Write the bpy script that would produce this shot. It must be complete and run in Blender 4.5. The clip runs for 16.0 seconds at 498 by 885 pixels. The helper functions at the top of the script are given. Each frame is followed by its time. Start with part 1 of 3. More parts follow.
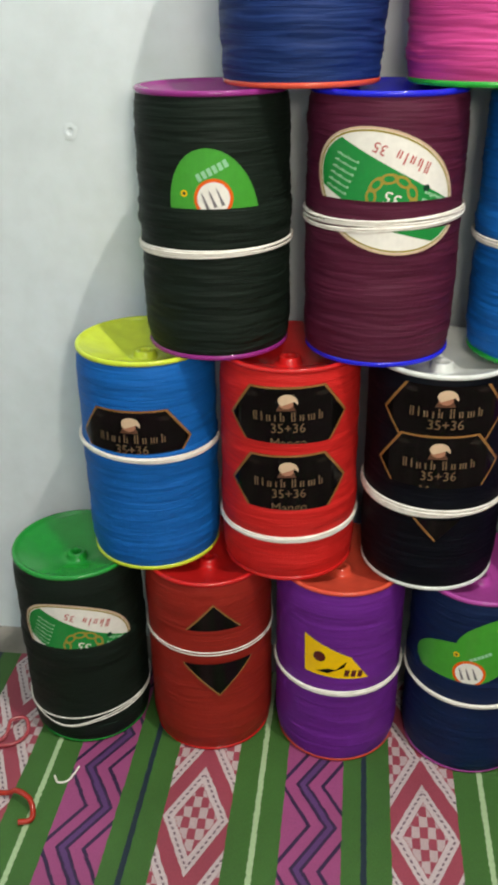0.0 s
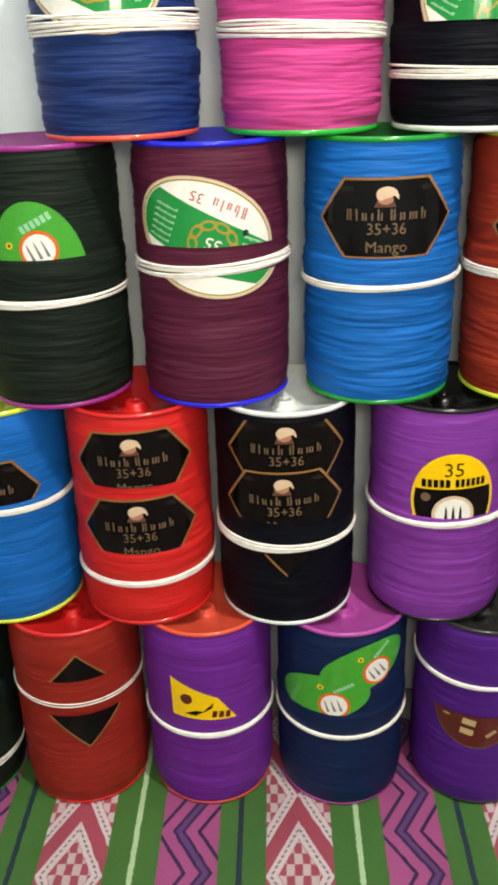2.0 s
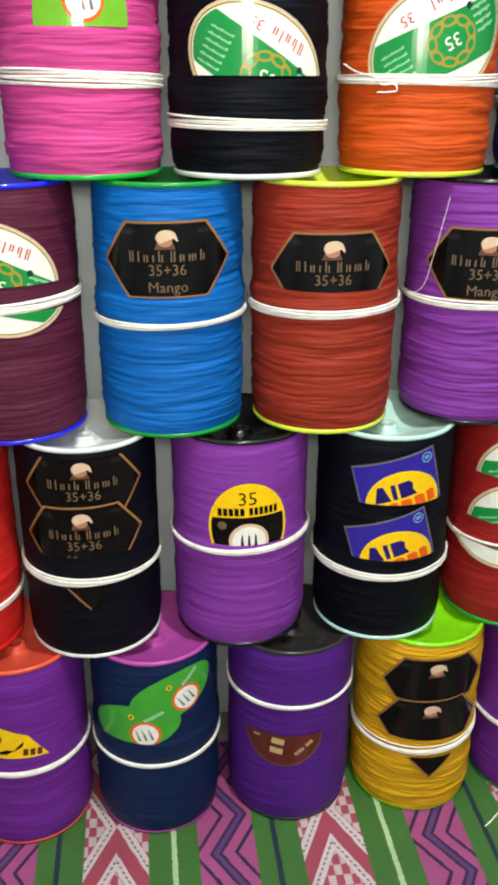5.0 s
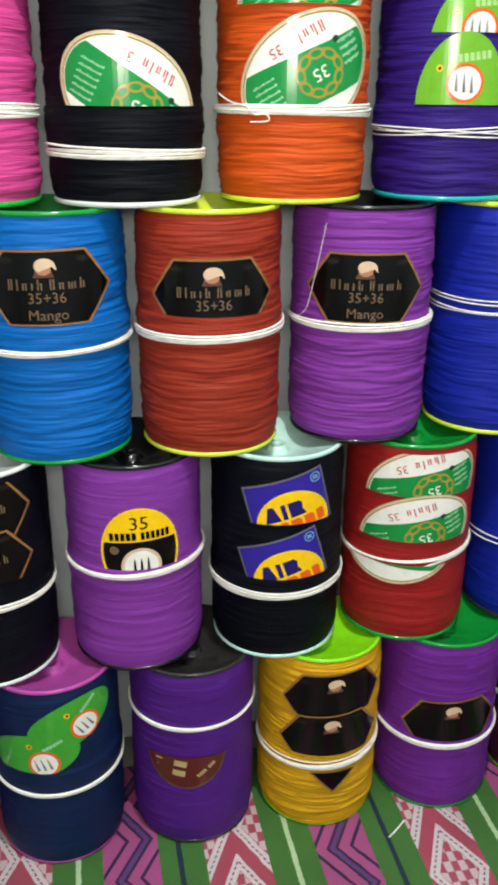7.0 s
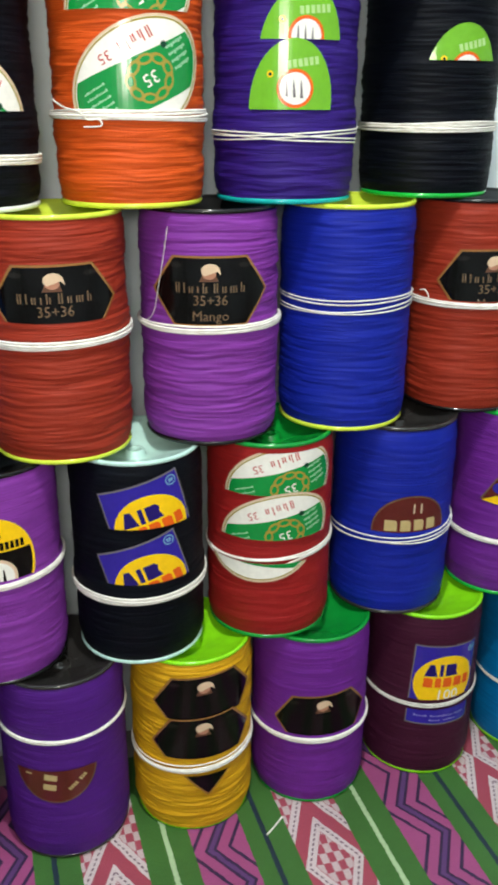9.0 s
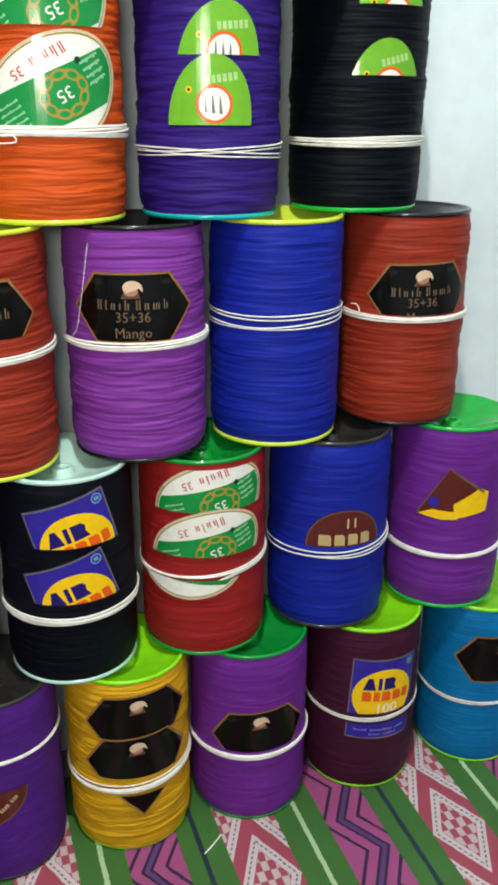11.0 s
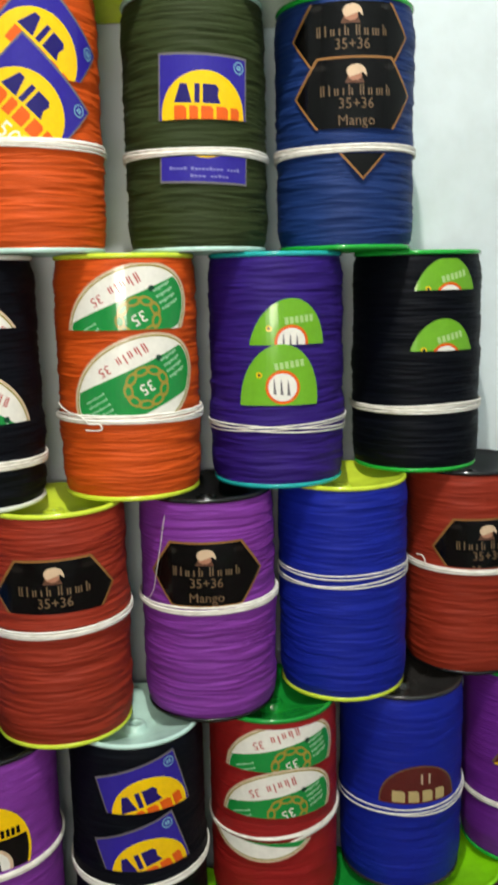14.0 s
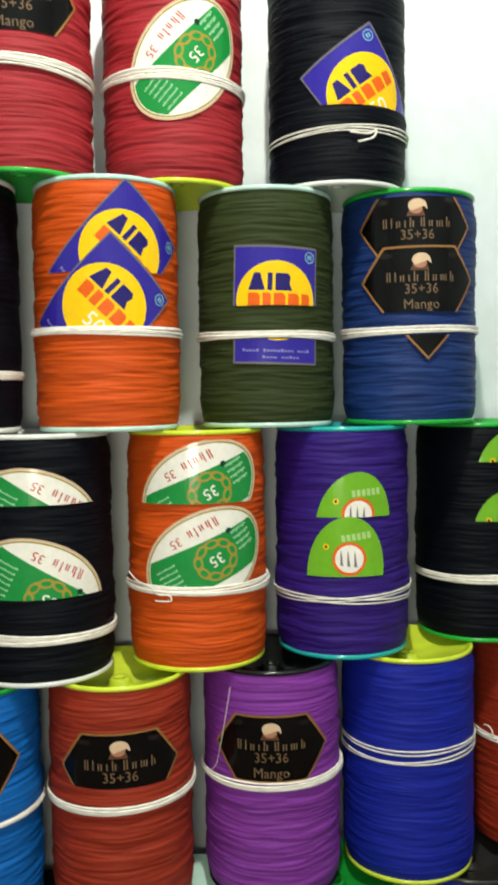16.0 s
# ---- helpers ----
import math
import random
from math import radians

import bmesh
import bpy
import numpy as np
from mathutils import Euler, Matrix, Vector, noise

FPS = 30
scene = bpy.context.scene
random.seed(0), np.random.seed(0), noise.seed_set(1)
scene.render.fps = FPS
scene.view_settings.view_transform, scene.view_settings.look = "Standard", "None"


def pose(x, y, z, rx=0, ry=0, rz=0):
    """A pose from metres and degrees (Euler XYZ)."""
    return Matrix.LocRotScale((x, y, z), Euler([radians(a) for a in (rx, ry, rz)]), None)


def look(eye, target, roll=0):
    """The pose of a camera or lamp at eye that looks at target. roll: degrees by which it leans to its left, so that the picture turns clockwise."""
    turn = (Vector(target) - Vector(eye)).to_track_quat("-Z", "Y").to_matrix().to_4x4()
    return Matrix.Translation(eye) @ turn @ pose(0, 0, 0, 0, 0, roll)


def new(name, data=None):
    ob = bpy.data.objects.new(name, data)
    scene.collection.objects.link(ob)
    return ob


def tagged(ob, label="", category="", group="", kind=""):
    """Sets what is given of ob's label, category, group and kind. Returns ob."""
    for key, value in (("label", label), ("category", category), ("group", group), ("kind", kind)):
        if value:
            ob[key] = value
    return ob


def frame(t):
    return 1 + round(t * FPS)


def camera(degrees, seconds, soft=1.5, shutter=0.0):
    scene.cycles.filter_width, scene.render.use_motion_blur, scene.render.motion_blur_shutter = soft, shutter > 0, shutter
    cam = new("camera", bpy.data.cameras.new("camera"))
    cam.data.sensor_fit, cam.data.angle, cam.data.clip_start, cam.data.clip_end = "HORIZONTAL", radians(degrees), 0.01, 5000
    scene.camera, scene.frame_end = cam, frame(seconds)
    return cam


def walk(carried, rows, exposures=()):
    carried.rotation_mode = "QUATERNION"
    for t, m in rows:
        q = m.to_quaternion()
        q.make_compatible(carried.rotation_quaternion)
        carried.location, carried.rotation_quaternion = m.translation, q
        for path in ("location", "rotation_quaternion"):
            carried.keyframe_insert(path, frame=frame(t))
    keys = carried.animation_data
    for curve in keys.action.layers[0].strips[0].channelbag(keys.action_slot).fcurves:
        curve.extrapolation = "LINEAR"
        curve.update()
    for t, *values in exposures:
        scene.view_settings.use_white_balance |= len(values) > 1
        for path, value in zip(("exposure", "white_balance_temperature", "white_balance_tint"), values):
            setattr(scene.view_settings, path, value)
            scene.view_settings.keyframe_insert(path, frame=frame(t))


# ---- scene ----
import collections
import itertools

# Camera: hand-held, from the left end of the stack to its right end, then up.
cam = camera(31.67, 16.0, soft=3.4, shutter=0.5)
PATH = [  # seconds, x, y, z, yaw, pitch, roll
    (0.0, -0.2882, -0.7503, 0.7147, 7.10, -26.93, -0.77),
    (0.5, -0.2705, -0.7511, 0.7164, 6.09, -26.05, -1.18),
    (1.0, -0.2522, -0.7488, 0.7158, 4.57, -25.61, -1.75),
    (1.5, -0.2241, -0.7469, 0.7204, 3.66, -24.70, -1.66),
    (2.0, -0.2125, -0.7492, 0.7192, 2.09, -24.52, -1.72),
    (2.5, -0.2001, -0.7499, 0.7240, 0.43, -24.55, -1.63),
    (3.0, -0.1868, -0.7518, 0.7288, -1.48, -24.12, -1.21),
    (3.5, -0.1761, -0.7556, 0.7303, -3.20, -24.03, -0.95),
    (4.0, -0.1639, -0.7603, 0.7293, -4.54, -23.90, -0.48),
    (6.5, -0.1166, -0.7753, 0.7433, -10.17, -21.89, 0.60),
    (7.0, -0.1023, -0.7778, 0.7439, -11.31, -22.05, 0.49),
    (7.5, -0.0883, -0.7811, 0.7451, -12.93, -21.86, 0.17),
    (8.0, -0.0710, -0.7856, 0.7461, -14.44, -21.47, -0.01),
    (8.5, -0.0619, -0.7920, 0.7409, -16.02, -21.28, 0.08),
    (9.0, -0.0527, -0.7957, 0.7402, -17.55, -21.41, 0.41),
    (9.5, -0.0423, -0.8007, 0.7435, -18.81, -21.32, 1.01),
    (10.0, -0.0305, -0.8008, 0.7462, -19.32, -21.23, 1.21),
    (12.5, 0.0145, -0.7989, 0.7741, -18.13, -18.70, -1.40),
    (13.0, 0.0046, -0.8005, 0.7995, -17.24, -15.84, -1.32),
    (13.5, -0.0027, -0.8065, 0.8233, -16.55, -12.33, -0.81),
    (14.0, -0.0114, -0.8026, 0.8450, -14.93, -10.51, -1.21),
    (14.5, -0.0199, -0.7981, 0.8629, -14.17, -8.72, -0.72),
    (15.0, -0.0299, -0.7995, 0.8783, -14.07, -6.50, -0.84),
    (15.5, -0.0327, -0.8028, 0.8881, -13.36, -4.56, -0.80),
    (16.0, -0.0337, -0.8048, 0.9038, -12.21, -3.39, -0.81),
]
EXPOSURES = [  # seconds, stops, kelvin, tint: the phone's own balance drifts
    (0.0, -0.27, 7150, 13), (1.0, -0.1, 7200, 13), (2.0, 0.09, 7200, 12), (3.5, 0.14, 7000, 10), (6.5, 0.02, 6600, 10), (8.0, -0.04, 6600, 10), (10.0, -0.05, 6500, 9),
    (12.5, -0.29, 6800, 11), (13.5, -0.4, 6900, 11), (14.5, -0.5, 7050, 9), (16.0, -0.54, 7200, 7)]
walk(cam, [(t, pose(x, y, z, 90 + pitch, 0, yaw) @ pose(0, 0, 0, 0, 0, roll)) for t, x, y, z, yaw, pitch, roll in PATH], EXPOSURES)

# ---- light ----
world = bpy.data.worlds.new("world")
scene.world = world
world.use_nodes = True
world.node_tree.nodes["Background"].inputs["Color"].default_value = (0.75, 0.87, 1.0, 1)
world.node_tree.nodes["Background"].inputs["Strength"].default_value = 0.6

bulb = bpy.data.lights.new("ceiling_bulb", "POINT")
bulb.energy, bulb.color, bulb.shadow_soft_size = 67.0, (0.98, 1.0, 0.96), 0.016
new("ceiling_bulb", bulb).matrix_world = pose(0.07, -0.52, 1.88)

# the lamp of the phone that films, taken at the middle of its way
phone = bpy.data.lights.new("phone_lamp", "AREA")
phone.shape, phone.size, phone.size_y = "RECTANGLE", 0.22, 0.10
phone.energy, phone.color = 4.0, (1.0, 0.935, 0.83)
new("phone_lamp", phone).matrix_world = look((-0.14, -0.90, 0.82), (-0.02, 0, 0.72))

# ---- materials ----


class Sock:
    """A node socket with arithmetic, for patterns."""

    def __init__(self, tree, out):
        self.tree, self.out = tree, out

    def op(self, kind, *others):
        node = self.tree.nodes.new("ShaderNodeMath")
        node.operation = kind
        for k, v in enumerate((self, *others)):
            if isinstance(v, Sock):
                self.tree.links.new(v.out, node.inputs[k])
            else:
                node.inputs[k].default_value = v
        return Sock(self.tree, node.outputs[0])

    def __add__(self, o):
        return self.op("ADD", o)

    def __sub__(self, o):
        return self.op("SUBTRACT", o)

    def __mul__(self, o):
        return self.op("MULTIPLY", o)

    def __truediv__(self, o):
        return self.op("DIVIDE", o)

    def __lt__(self, o):
        return self.op("LESS_THAN", o)

    def __gt__(self, o):
        return self.op("GREATER_THAN", o)

    def absolute(self):
        return self.op("ABSOLUTE")


def srgb(r, g, b):
    return tuple((c / 255 / 12.92 if c <= 10 else ((c / 255 + 0.055) / 1.055) ** 2.4) for c in (r, g, b)) + (1,)


def blank(name, roughness=0.5, metallic=0.0):
    mat = bpy.data.materials.new(name)
    mat.use_nodes = True
    tree = mat.node_tree
    shader = tree.nodes["Principled BSDF"]
    shader.inputs["Roughness"].default_value, shader.inputs["Metallic"].default_value = roughness, metallic
    return mat, tree, shader


def coords(tree, kind, scale=(1, 1, 1)):
    tc = tree.nodes.new("ShaderNodeTexCoord")
    mp = tree.nodes.new("ShaderNodeMapping")
    mp.inputs["Scale"].default_value = scale
    tree.links.new(tc.outputs[kind], mp.inputs["Vector"])
    return mp.outputs[0]


def noise_of(tree, vector, scale, detail=3.0, rough=0.55):
    n = tree.nodes.new("ShaderNodeTexNoise")
    n.inputs["Scale"].default_value, n.inputs["Detail"].default_value, n.inputs["Roughness"].default_value = scale, detail, rough
    tree.links.new(vector, n.inputs["Vector"])
    return n.outputs[0]


def ramp(tree, fac, stops):
    r = tree.nodes.new("ShaderNodeValToRGB")
    while len(r.color_ramp.elements) < len(stops):
        r.color_ramp.elements.new(0.5)
    for e, (p, c) in zip(r.color_ramp.elements, stops):
        e.position, e.color = p, c
    tree.links.new(fac, r.inputs[0])
    return r.outputs[0]


def mix(tree, fac, a, b, kind="MIX"):
    m = tree.nodes.new("ShaderNodeMix")
    m.data_type, m.blend_type = "RGBA", kind
    for sock, v in ((m.inputs[0], fac), (m.inputs[6], a), (m.inputs[7], b)):
        v = v.out if isinstance(v, Sock) else v
        if isinstance(v, (int, float, tuple)):
            sock.default_value = v
        else:
            tree.links.new(v, sock)
    return m.outputs[2]


def bump(tree, shader, height, strength, distance):
    b = tree.nodes.new("ShaderNodeBump")
    b.inputs["Strength"].default_value, b.inputs["Distance"].default_value = strength, distance
    tree.links.new(height, b.inputs["Height"])
    tree.links.new(b.outputs[0], shader.inputs["Normal"])


def shade(c, k):
    return tuple(min(1, v * k) for v in c[:3]) + (1,)


def stretched(tree, vector, scale):
    mp = tree.nodes.new("ShaderNodeMapping")
    mp.inputs["Scale"].default_value = scale
    tree.links.new(vector, mp.inputs["Vector"])
    return mp.outputs[0]


def wavy(tree, amount):
    """UV whose height wanders along the turns, so that strands slope and cross a little."""
    sep = tree.nodes.new("ShaderNodeSeparateXYZ")
    tree.links.new(coords(tree, "UV"), sep.inputs[0])
    sway = Sock(tree, noise_of(tree, coords(tree, "UV", (16, 45, 1)), 1.0, 2)) - 0.5
    join = tree.nodes.new("ShaderNodeCombineXYZ")
    tree.links.new(sep.outputs[0], join.inputs[0])
    tree.links.new((Sock(tree, sep.outputs[1]) + sway * amount).out, join.inputs[1])
    return join.outputs[0]


THREADS = {}


def thread_material(name, rgb, coarse):
    """Wound polyester thread: fine level strands, with groove shade between the turns painted into the colour."""
    if (name, coarse) in THREADS:
        return THREADS[name, coarse]
    mat, tree, shader = blank("thread_" + name, 0.52)
    base = srgb(*rgb)
    uv = wavy(tree, 0.0042 * (0.4 + coarse))
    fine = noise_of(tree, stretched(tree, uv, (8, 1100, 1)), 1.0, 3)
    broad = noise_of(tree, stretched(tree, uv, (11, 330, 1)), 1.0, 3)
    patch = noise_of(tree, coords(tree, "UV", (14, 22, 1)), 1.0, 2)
    # low noise also sinks the bump: shade of those grooves is darkened into the colour
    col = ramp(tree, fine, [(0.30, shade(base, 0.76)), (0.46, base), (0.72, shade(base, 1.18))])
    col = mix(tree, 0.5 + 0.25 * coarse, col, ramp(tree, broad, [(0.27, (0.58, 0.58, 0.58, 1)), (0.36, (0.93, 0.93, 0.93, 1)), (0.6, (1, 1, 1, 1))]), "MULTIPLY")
    col = mix(tree, 0.5, col, ramp(tree, patch, [(0.3, (0.8, 0.8, 0.8, 1)), (0.7, (1, 1, 1, 1))]), "MULTIPLY")
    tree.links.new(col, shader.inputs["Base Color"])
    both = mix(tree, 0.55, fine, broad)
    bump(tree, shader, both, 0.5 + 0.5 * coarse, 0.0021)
    shader.inputs["Specular IOR Level"].default_value = 0.10 if max(rgb) < 70 else 0.17
    THREADS[name, coarse] = mat
    return mat


PLAIN = {}


def plastic(name, rgb):
    """Glossy moulded plastic with faint scuffs."""
    key = "plastic_" + name
    if key not in PLAIN:
        mat, tree, shader = blank(key, 0.2)
        n = noise_of(tree, coords(tree, "Object"), 70.0, 4)
        c = srgb(*rgb)
        tree.links.new(ramp(tree, n, [(0.3, shade(c, 0.86)), (0.65, c)]), shader.inputs["Base Color"])
        tree.links.new(ramp(tree, n, [(0.3, (0.07, 0.07, 0.07, 1)), (0.75, (0.22, 0.22, 0.22, 1))]), shader.inputs["Roughness"])
        shader.inputs["Subsurface Weight"].default_value = 0.0
        PLAIN[key] = mat
    return PLAIN[key]


def print_ink(name, rgb, roughness=0.16):
    """Printed, laminated paper."""
    key = "print_" + name
    if key not in PLAIN:
        mat, tree, shader = blank(key, roughness)
        n = noise_of(tree, coords(tree, "Object"), 160.0, 3)
        c = srgb(*rgb)
        tree.links.new(ramp(tree, n, [(0.3, shade(c, 0.9)), (0.7, c)]), shader.inputs["Base Color"])
        shader.inputs["Specular IOR Level"].default_value = 0.22 if name == "black" else 0.4
        bump(tree, shader, noise_of(tree, coords(tree, "Object"), 45.0, 2), 0.12, 0.001)
        PLAIN[key] = mat
    return PLAIN[key]


def cotton():
    if "cotton" not in PLAIN:
        mat, tree, shader = blank("cotton_cord", 0.8)
        n = noise_of(tree, coords(tree, "Object", (90, 90, 600)), 1.0, 3)
        tree.links.new(ramp(tree, n, [(0.25, srgb(206, 198, 186)), (0.55, srgb(242, 238, 230))]), shader.inputs["Base Color"])
        bump(tree, shader, n, 0.6, 0.0008)
        PLAIN["cotton"] = mat
    return PLAIN["cotton"]


def wall_paint():
    mat, tree, shader = blank("wall_paint", 0.55)
    big = noise_of(tree, coords(tree, "Object"), 3.2, 5)
    small = noise_of(tree, coords(tree, "Object"), 38.0, 4)
    col = ramp(tree, big, [(0.3, srgb(210, 219, 222)), (0.55, srgb(227, 237, 241)), (0.75, srgb(232, 242, 247))])
    col = mix(tree, 0.35, col, ramp(tree, small, [(0.3, (0.86, 0.86, 0.84, 1)), (0.6, (1, 1, 1, 1))]), "MULTIPLY")
    tree.links.new(col, shader.inputs["Base Color"])
    bump(tree, shader, mix(tree, 0.5, big, small), 0.25, 0.004)
    return mat


def cement():
    mat, tree, shader = blank("cement", 0.8)
    n = noise_of(tree, coords(tree, "Object"), 14.0, 6)
    tree.links.new(ramp(tree, n, [(0.3, srgb(112, 106, 98)), (0.7, srgb(152, 146, 138))]), shader.inputs["Base Color"])
    bump(tree, shader, n, 0.3, 0.004)
    return mat


def carpet_weave():
    """Striped plastic-fibre mat: green bands, zigzags on pink, lozenges on red."""
    mat, tree, shader = blank("carpet_weave", 0.62)
    tc = tree.nodes.new("ShaderNodeTexCoord")
    sep = tree.nodes.new("ShaderNodeSeparateXYZ")
    tree.links.new(tc.outputs["Object"], sep.inputs[0])
    wob = Sock(tree, noise_of(tree, coords(tree, "Object"), 90.0, 2)) - 0.5
    x = Sock(tree, sep.outputs[0]) + wob * 0.0022
    y = Sock(tree, sep.outputs[1]) + wob * 0.003
    period, tall = 0.2213, 0.196
    X = (x + 0.36 + period * 20).op("MODULO", period)
    green, green_dark = srgb(58, 106, 42), srgb(20, 42, 58)
    pale, pink, violet, plum = srgb(172, 198, 154), srgb(160, 72, 124), srgb(92, 54, 112), srgb(46, 22, 66)
    red, white = srgb(160, 66, 84), srgb(204, 188, 190)
    # green bands with a pale and a dark line
    near = X.op("PINGPONG", period * 0.5)
    dashes = (y * 1.0).op("PINGPONG", 0.004) * 0.35
    col = mix(tree, (near + dashes * 0.6) < 0.0031, green, pale)
    col = mix(tree, (X - 0.104).absolute() < 0.0028, col, green_dark)
    # pink band
    zig = (y + 0.111 + 4.9).op("PINGPONG", 0.049) * 0.62 - 0.014
    d = (X - 0.056) - zig
    pk = mix(tree, d.absolute() < 0.0066, pink, plum)
    pk = mix(tree, d.absolute() < 0.0030, pk, violet)
    pk = mix(tree, ((d.absolute()) - 0.021).absolute() < 0.0022, pk, plum)
    col = mix(tree, (X - 0.054).absolute() < 0.029, col, pk)
    # red band with lozenges
    u = X - 0.1625
    w = (y + 0.163 + tall * 30).op("PINGPONG", tall * 0.5)
    au = u.absolute()
    m1 = au / 0.0325 + w / 0.065
    m2 = ((au * -1.0) + 0.0325) / 0.0325 + ((w * -1.0) + tall * 0.5) / 0.065
    m = m1.op("MINIMUM", m2)
    rc = mix(tree, m < 1.0, red, white)
    dots = ((y * 1.0).op("PINGPONG", 0.003)) > 0.0012
    rc = mix(tree, ((m - 0.85).absolute() < 0.035) * dots, rc, srgb(120, 96, 110))
    rc = mix(tree, m < 0.66, rc, red)
    cells = ((u + 0.325) / 0.0078).op("FLOOR") + ((y + 9.0) / 0.0125).op("FLOOR")
    odd = cells.op("MODULO", 2.0) > 0.5
    rc = mix(tree, (m < 0.64) * odd, rc, srgb(194, 172, 174))
    col = mix(tree, au < 0.0325, col, rc)
    wear = noise_of(tree, coords(tree, "Object"), 6.0, 5)
    col = mix(tree, 0.6, col, ramp(tree, wear, [(0.3, (0.62, 0.6, 0.58, 1)), (0.62, (1, 1, 1, 1))]), "MULTIPLY")
    weave = noise_of(tree, coords(tree, "Object", (900, 350, 1)), 1.0, 2)
    col = mix(tree, 0.45, col, ramp(tree, weave, [(0.3, (0.62, 0.62, 0.62, 1)), (0.65, (1, 1, 1, 1))]), "MULTIPLY")
    tree.links.new(col, shader.inputs["Base Color"])
    bump(tree, shader, weave, 0.5, 0.0012)
    return mat


WALL, CEMENT, CARPET = wall_paint(), cement(), carpet_weave()

# ---- building helpers ----


def mesh_of(name, verts, faces, material, uvs=None, smooth=False):
    me = bpy.data.meshes.new(name)
    me.from_pydata(verts, [], faces)
    if uvs is not None:
        layer = me.uv_layers.new(name="UVMap")
        for loop in me.loops:
            layer.data[loop.index].uv = uvs[loop.vertex_index]
    if smooth:
        me.polygons.foreach_set("use_smooth", [True] * len(me.polygons))
    me.materials.append(material)
    me.update()
    return me


def part(name, me, parent, label=""):
    ob = new(name, me)
    ob.parent = parent
    return tagged(ob, label)


def slab(name, lo, hi, material):
    bm = bmesh.new()
    bmesh.ops.create_cube(bm, size=1.0)
    for v in bm.verts:
        v.co = [lo[k] + (v.co[k] + 0.5) * (hi[k] - lo[k]) for k in range(3)]
    me = bpy.data.meshes.new(name)
    bm.to_mesh(me)
    bm.free()
    me.materials.append(material)
    return tagged(new(name, me), kind="structure")


# ---- the room ----
WALL_Y = 0.106
tagged(slab("wall_north", (-2.4, WALL_Y, -0.1), (2.4, WALL_Y + 0.15, 2.8), WALL), "off-white painted plaster wall behind the stack", "wall")
tagged(slab("wall_west", (-2.55, -1.8, -0.1), (-2.4, WALL_Y + 0.15, 2.8), WALL), "off-white painted plaster side wall", "wall")
tagged(slab("wall_east", (2.4, -1.8, -0.1), (2.55, WALL_Y + 0.15, 2.8), WALL), "off-white painted plaster side wall", "wall")
tagged(slab("wall_south", (-2.55, -1.95, -0.1), (2.55, -1.8, 2.8), WALL), "off-white painted plaster wall facing the stack", "wall")
tagged(slab("ceiling", (-2.55, -1.95, 2.8), (2.55, WALL_Y + 0.15, 2.95), WALL), "plain off-white painted ceiling", "ceiling")
tagged(slab("floor", (-2.4, -1.8, -0.1), (2.4, WALL_Y, -0.004), CEMENT), "bare grey cement floor under the mat", "floor")

# ---- the mat ----


def mat_mesh():
    """One sheet with a gentle ripple along its back edge."""
    nx, ny = 160, 60
    verts, faces = [], []
    for j in range(ny + 1):
        for i in range(nx + 1):
            x = -1.6 + 3.2 * i / nx
            y = 0.052 - 1.75 * (j / ny) ** 1.4
            yy = y + (0.004 * noise.noise((x * 5, 0, 0)) if j == 0 else 0)
            verts.append((x, yy, -0.0005))
    for j in range(ny):
        for i in range(nx):
            a = j * (nx + 1) + i
            faces.append((a, a + nx + 1, a + nx + 2, a + 1))
    n = len(verts)
    verts += [(x, y, -0.0038) for x, y, z in verts[: nx + 1]]
    for i in range(nx):
        faces.append((i, i + 1, n + i + 1, n + i))
    return mesh_of("carpet", verts, faces, CARPET)


tagged(new("carpet", mat_mesh()), "woven striped mat, green with pink zigzags and red lozenges", "carpet")

# ---- thread spools ----
RADIUS, TALL, RIM = 0.0648, 0.21747, 0.0639


def lathe(profile, material, name, steps=56):
    verts, faces = [], []
    for r, z in profile:
        for k in range(steps):
            a = 2 * math.pi * k / steps
            verts.append((r * math.sin(a), -r * math.cos(a), z))
    for j in range(len(profile) - 1):
        for k in range(steps):
            k2 = (k + 1) % steps
            faces.append((j * steps + k, j * steps + k2, (j + 1) * steps + k2, (j + 1) * steps + k))
    return mesh_of(name, verts, faces, material, smooth=True)


FLANGES = {}


def flange_mesh(colour, rgb, top, tuck=1.0):
    """Dished flange with a rounded rim, a sloping web and a collar round the bore."""
    if (colour, top, tuck) not in FLANGES:
        prof = [(0.060, -0.0046), (0.0634, -0.0043), (RIM, -0.0034), (RIM + 0.0003, -0.0018), (RIM - 0.0006, -0.0004), (0.0625, 0.0), (0.0605, -0.0005),
                (0.0592, -0.0019), (0.056, -0.0034), (0.045, -0.0072), (0.030, -0.0128), (0.017, -0.0176), (0.0118, -0.0186), (0.0104, -0.0176),
                (0.0098, -0.0128), (0.0090, -0.0118), (0.0058, -0.0118), (0.0050, -0.0128), (0.0048, -0.016), (0.0048, -0.050)]
        flip = 1 if top else -1
        prof = [(r * tuck, TALL - 0.0003 + z) if top else (r * tuck, 0.0001 - z) for r, z in prof]
        FLANGES[colour, top, tuck] = lathe(prof if flip > 0 else prof[::-1], plastic(colour, rgb), "flange")
    return FLANGES[colour, top, tuck]


def body_radius(z, belts):
    """Radius of the winding at height z, rounded off towards the flanges."""
    e = min(z - 0.004, TALL - 0.004 - z)
    r = RADIUS - 0.0029 * max(0.0, 1 - e / 0.022) ** 2
    for lo, hi in belts:
        r += 0.0014 * max(0, min(1, (hi - z) / 0.002, (z - lo) / 0.012))
    return r


def relief(coarse):
    return 0.0004 + 0.0008 * coarse


